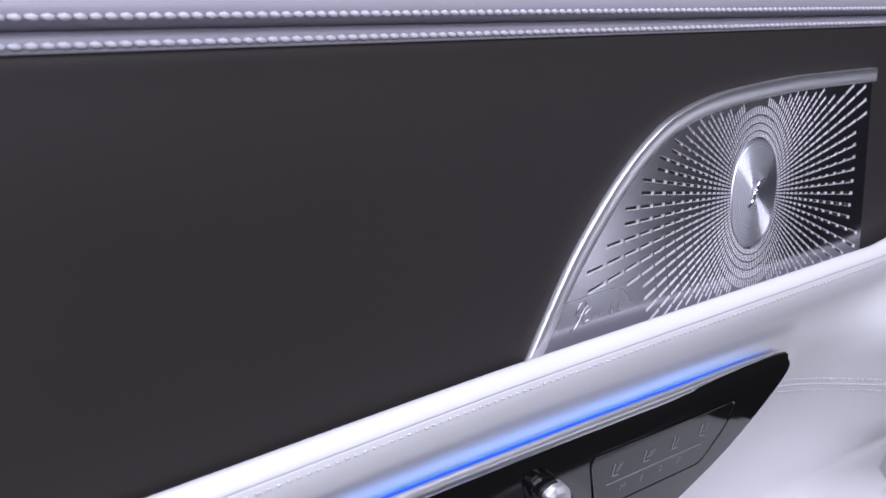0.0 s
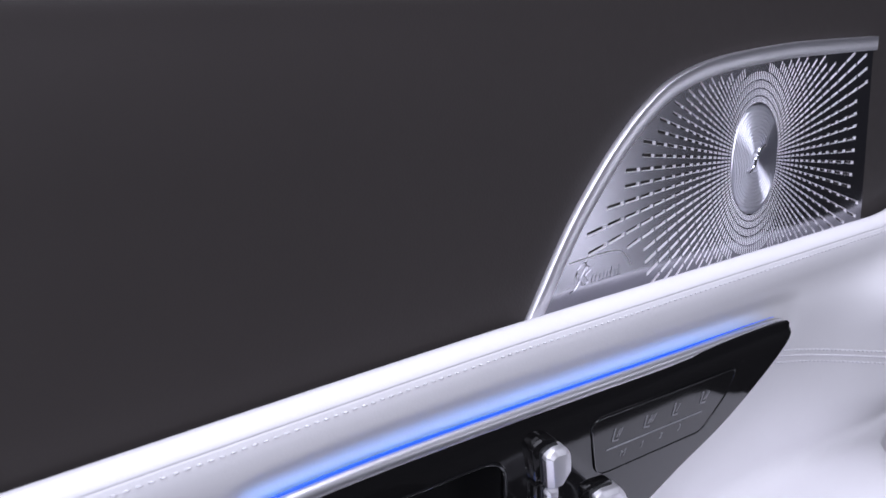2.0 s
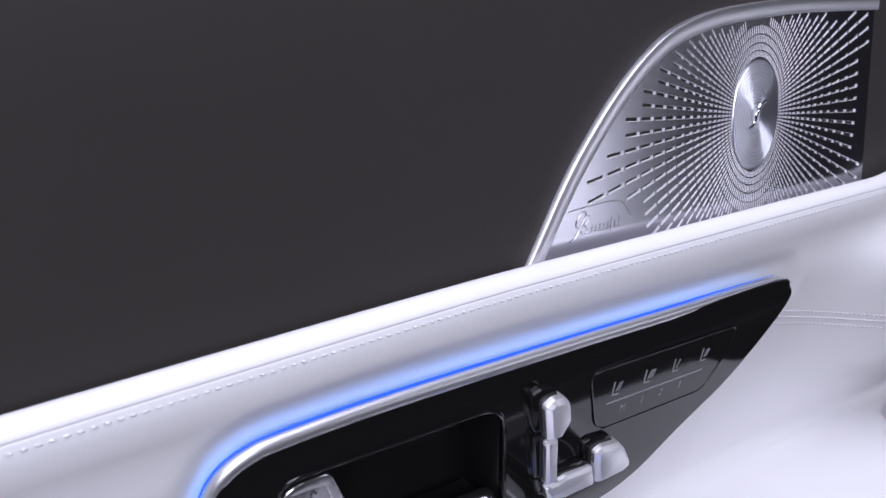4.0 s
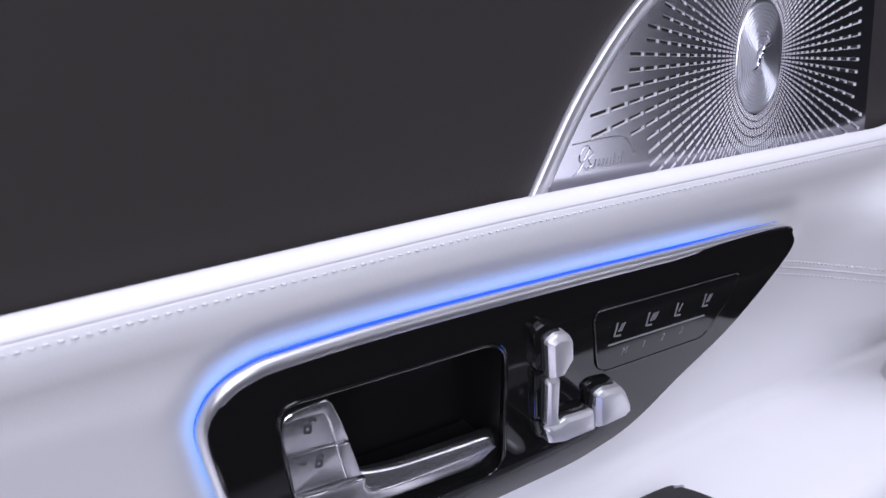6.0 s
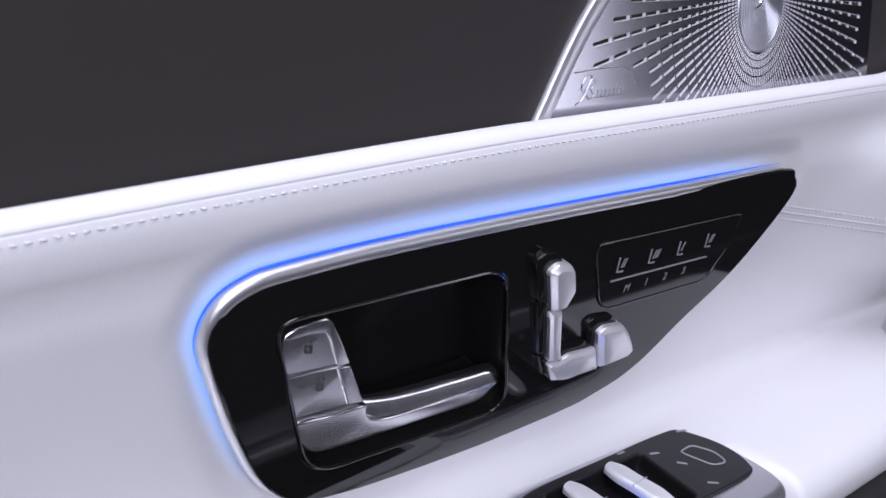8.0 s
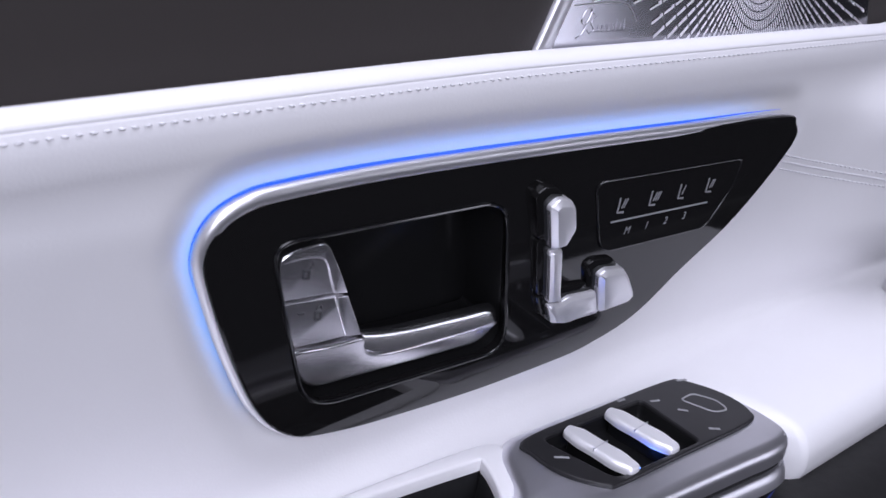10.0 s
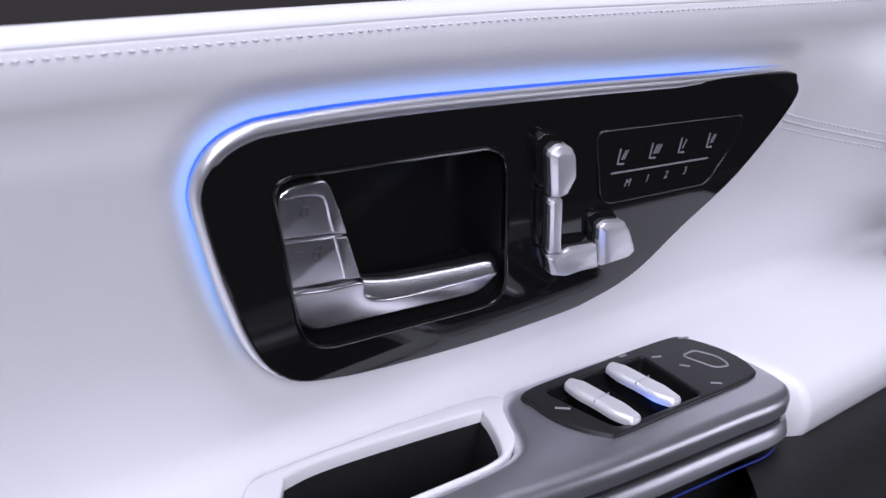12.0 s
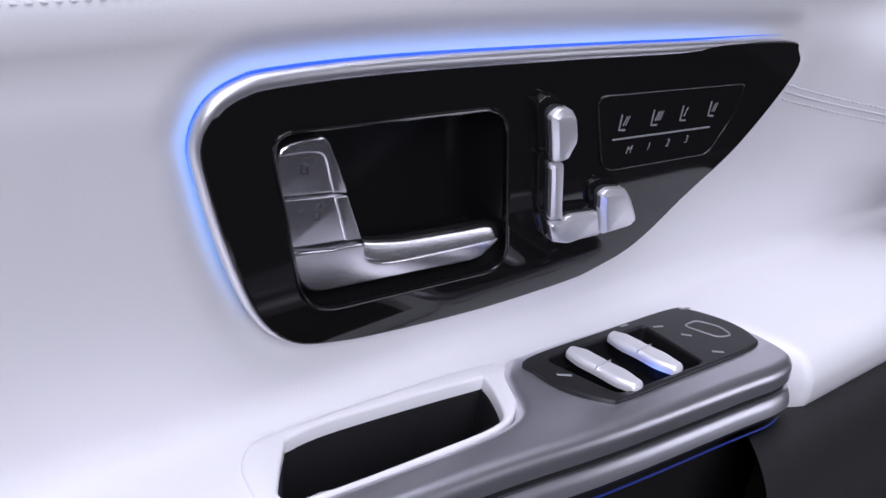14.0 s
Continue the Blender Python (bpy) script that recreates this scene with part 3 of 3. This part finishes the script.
for knob, edge, count in ((head, [(359.2, 5.6), (363.2, -2), (367.7, -10.8)], 6), (back, [(369.5, -15.4), (374, -25.6), (378.8, -36.8)], 6),
                          (base, [(381.2, -41.4), (383.6, -45), (386.2, -48.8)], 5), (thigh, [(409.9, -37.9), (408.6, -35), (407.4, -32.4)], 6)):
    for k in range(count):
        finish(sweep([Vector(p) + Vector((-0.12, -0.05)) for p in edge], tube_profile(0.2, 2.5 + k * 0.72, 6)), "groove", ENGRAVE, knob, "dark grip groove", PANEL)

# ---- memory switch field ----
FIELD = PANEL @ Matrix.Translation((-3.0, -8.4, 1.55)) @ Matrix.Rotation(-0.042, 4, "X") @ Matrix.Translation((0, 10, 0))
memory = thing("memory_switch_field", "black memory and seat climate switch field with printed icons", "switch")
MEM_OUT = rounded([(392.5, 8.3), (498.5, 5.6), (499.5, -7), (488, -26.5), (410.5, -25)], [7, 4, 12, 5, 9], 7)
finish(plate(MEM_OUT, -2, 0.45, 0.3), "field", GLOSS, memory, "gloss black switch field", FIELD, smooth=12)
finish(sweep(MEM_OUT, tube_profile(0.4, 0.4, 8), True), "rim", SHINE, memory, "raised black rim", FIELD)
finish(bar((411, -11.4), (481, -13.2), 0.7, 0.4, 0.75), "divider", ICON, memory, "pale printed line", FIELD)


def seat_icon(x, y, marks):
    icon = finish(sweep([Vector((x - 2.6, y + 4)), Vector((x - 1.6, y - 2.6)), Vector((x + 2.6, y - 3.0))], [(-0.42, 0.4), (0.42, 0.4), (0.42, 0.7), (-0.42, 0.7)]), "seat_icon", ICON, memory, "", FIELD)
    for k in range(marks):
        finish(bar((x + 0.4 + 1.5 * k, y - 1), (x + 1.4 + 1.5 * k, y + 3), 0.5, 0.4, 0.7), "icon_mark", ICON, icon, "", FIELD)


for x, marks in ((414.8, 2), (436.2, 3), (456.8, 1), (478, 2)):
    seat_icon(x, -4.9, marks)


def lettering(txt, x, y, size, mat, parent, m, h=0.5):
    cu = bpy.data.curves.new("figure", "FONT")
    cu.body, cu.size, cu.extrude, cu.align_x, cu.align_y = txt, size, 0.08, "CENTER", "CENTER"
    tmp = bpy.data.objects.new("figure", cu)
    scene.collection.objects.link(tmp)
    me = bpy.data.meshes.new_from_object(tmp.evaluated_get(bpy.context.evaluated_depsgraph_get()))
    bpy.data.objects.remove(tmp)
    me.transform(m @ Matrix.Translation((x, y, h)))
    me.materials.clear()
    me.materials.append(mat)
    ob = new("figure", me)
    ob.parent = parent
    return ob


for txt, x in (("M", 425), ("1", 438.4), ("2", 452), ("3", 465.8)):
    lettering(txt, x, -17.4, 5.0, ICON, memory, FIELD)

# ---- armrest: silver trim, grip pocket, window switches ----
armrest = thing("armrest_trim", "brushed silver armrest trim with a deep grip pocket", "armrest")
PLATE_OUT = spline([(371, 18.8), (365.3, 9), (365, -6), (372.5, -20), (380, -22.8), (415, -23.8), (466, -25), (477, -19), (480, -4), (474, 13), (464, 17.5), (418, 18.8)], 6, True)
WELL = rounded([(376.5, 15.0), (440, 12.4), (433.5, -22.0), (380, -19.5)], [5, 3, 3, 5], 5)
finish(cushion(TRIM_OUT, -6, 3.4, 5.5, 8, 0.0, grow(WELL, 0.8)), "trim", SILVER, armrest, "brushed silver trim", ARM, smooth=50)
finish(plate(grow(TRIM_OUT, -1.6), -22, -3, 0.5), "core", BLACK, armrest, "black core of the armrest edge", ARM)
lower = spline(TRIM_EDGE[1:], 5)
finish(sweep(lower, [(-3, -17.2), (1.9, -17.2), (2.5, -16.6), (1.7, -13), (0.5, -10.2), (-0.2, -9.6), (-3, -9.6)][::-1]), "lower_strip", SILVER, armrest, "slim silver strip under the armrest edge", ARM)
finish(sweep(spline(TRIM_EDGE[2:], 5), tube_profile(0.45, -23.5), False, (3, 0)), "light_guide", GLOW_DIM, armrest, "dim blue light strip", ARM)
rim_out = spline([(234, -1), (236, 13), (243, 25), (256, 31), (300, 31.5), (340, 30.2), (361, 27.5), (363, 21), (354.5, 11.5), (347, 1.5), (334, -6.2), (318, -8.4), (290, -8), (250, -6)], 6, True)
rim_hole = spline([(258, 23), (263, 26.2), (285, 27.3), (343, 22.2), (349, 19), (337.5, 0), (327, -5.4), (300, -5.6), (250, -3.6), (240, 1), (246, 10)], 6, True)
finish(plate(rim_out, -4, 1.5, 1.2, holes=[rim_hole]), "grip_rim", WHITE, armrest, "white leather rim of the grip pocket", ARM, smooth=50)
liner(grow(rim_hole, 0.2), 45, 4, BLACK, "grip_pocket", armrest, "matt black pocket", ARM @ Matrix.Translation((0, 0, 0.4)))

switches = thing("window_switch_panel", "black window switch panel with two silver toggles", "switch")
finish(plate(PLATE_OUT, -2, 5.0, 0.8, holes=[WELL]), "plate", PLATE, switches, "dark switch plate", ARM, smooth=12)
liner(WELL, 7, 1.5, RECESS, "well", switches, "black toggle well", ARM @ Matrix.Translation((0, 0, 4.8)))


def toggle(x):
    o = rounded([(x + 0.2, 12.6), (x + 5.6, 14.4), (x + 8.8, 8), (x + 8.4, -3.6), (x + 8.8, -12), (x + 6.4, -21.6), (x - 0.2, -22), (x - 2.4, -14), (x - 1.6, -4), (x - 1.8, 4)], 2.0, 4)
    t = finish(cushion(o, 4.2, 7.8, 2.2, 4), "toggle", TOGGLE, switches, "satin silver window toggle", ARM, smooth=60)
    finish(plate(grow(o, -2.5), -2.2, 5, 0.3), "stem", RECESS, t, "", ARM)
    finish(bar((x - 1.6, -4.2), (x + 8.4, -3.4), 0.4, 6.6, 7.9), "crease", SILVER, t, "", ARM)
    return t


# added glowing bar: the blue reflection between the toggles, no lamp there
finish(bar((401.5, -5), (400.5, -19), 6.5, -2.0, -1.2), "well_reflection", GLOW_WELL, switches, "glowing bar for the blue reflection between the toggles", ARM)
toggle(386.5)
toggle(413.5)
for a, b in (((370.6, 3.2), (375.4, -0.4)), ((429.5, 17.0), (434, 16.6)), ((442.5, 9.2), (447, 7.6)), ((447.5, -1.6), (450.5, -4.8)), ((445.5, -18.4), (449.5, -21.4)), ((470.0, 14.2), (475.2, 12.6))):
    finish(bar(a, b, 1.3, 4.9, 5.2), "icon_bar", ICON, switches, "", ARM)
finish(sweep(rounded([(456, 3), (466, 3.4), (470.5, -6), (468, -14), (460, -12)], 3, 4), tube_profile(0.45, 5.0, 6), True), "mirror_icon", ICON, switches, "", ARM)

# right hand seam of the skin
seam = thing("skin_seam", "double stitched seam across the white leather skin", "seam")
for dz in (0.0032, -0.0036):
    pts = []
    for x in steps(0.545, 0.80, 0.0036):
        z = 0.8475 - 0.205 * (x - 0.55) + dz
        pts.append(Vector((x, 0.3483 + 0.4 * (0.85 - z) - bend(x), z)))
    stitches(pts, 0.0026, 0.0005, THREAD_WHITE, seam)

gap = []
for x in steps(0.545, 0.80, 0.01):
    z = 0.8475 - 0.205 * (x - 0.55)
    gap.append(Vector((x, 0.3487 + 0.4 * (0.85 - z) - bend(x), z)))
bm = bmesh.new()
rings = [[bm.verts.new(p + Vector((0, 0.0007 * math.cos(a), 0.0007 * math.sin(a)))) for a in [k * math.pi / 3 for k in range(6)]] for p in gap]
for r0, r1 in zip(rings, rings[1:]):
    for k in range(6):
        bm.faces.new((r0[k - 1], r0[k], r1[k], r1[k - 1]))
finish(bm, "seam_gap", THREAD_WHITE, seam, "shaded gap between the two hides")

# ---- dark lower door pocket, cabin floor, studio walls ----
lower_door = thing("door_pocket", "dark leather lower door pocket with a curved seam", "door pocket")
bm = loft(spline([(0.33, 0.712), (0.30, 0.7175), (0.28, 0.712), (0.268, 0.690), (0.262, 0.64), (0.262, 0.50), (0.27, 0.26)], 5), steps(0.44, 1.3, 0.02))
for v in bm.verts:
    v.co.x += 0.039 - 0.08 * min(1.0, (0.33 - v.co.y) / 0.068)
finish(bm, "bulge", POCKET, lower_door, "", smooth=70)
finish(sweep(spline([(490, -62), (505, -46), (530, -34), (570, -27), (640, -24)], 6), tube_profile(1.4, 0.0)), "piping", DARK, lower_door, "raised leather piping",
       face((0, 0.2665, 0.722), (0, 0.28, 1)))
bm = bmesh.new()
bmesh.ops.create_grid(bm, x_segments=20, y_segments=20, size=1.6)
tagged(finish(bm, "floor", CARPET, m=pose(0.4, -1.0, 0.26)), "dark car floor carpet", "floor", kind="structure")


def wall(name, a, b, z0, z1):
    a, b = Vector(a), Vector(b)
    t = (b - a).normalized()
    s = Vector((-t.y, t.x)) * 0.1
    bm = plate([a, b, b + s, a + s], z0, z1, 0.02)
    return tagged(finish(bm, name, STUDIO), "dark grey studio wall", "wall", kind="structure")


wall("wall_north", (-4, 3), (4, 3), 0.25, 3.5)
wall("wall_south", (4, -4), (-4, -4), 0.25, 3.5)
wall("wall_east", (4, 3), (4, -4), 0.25, 3.5)
wall("wall_west", (-4, -4), (-4, 3), 0.25, 3.5)
slab = [Vector((-4.1, -4.1)), Vector((4.1, -4.1)), Vector((4.1, 3.1)), Vector((-4.1, 3.1))]
tagged(finish(plate(slab, 0.15, 0.25, 0.02), "ground", STUDIO), "dark grey studio floor", "floor", kind="structure")
tagged(finish(plate(slab, 3.5, 3.6, 0.02), "ceiling", STUDIO), "dark grey studio ceiling", "ceiling", kind="structure")
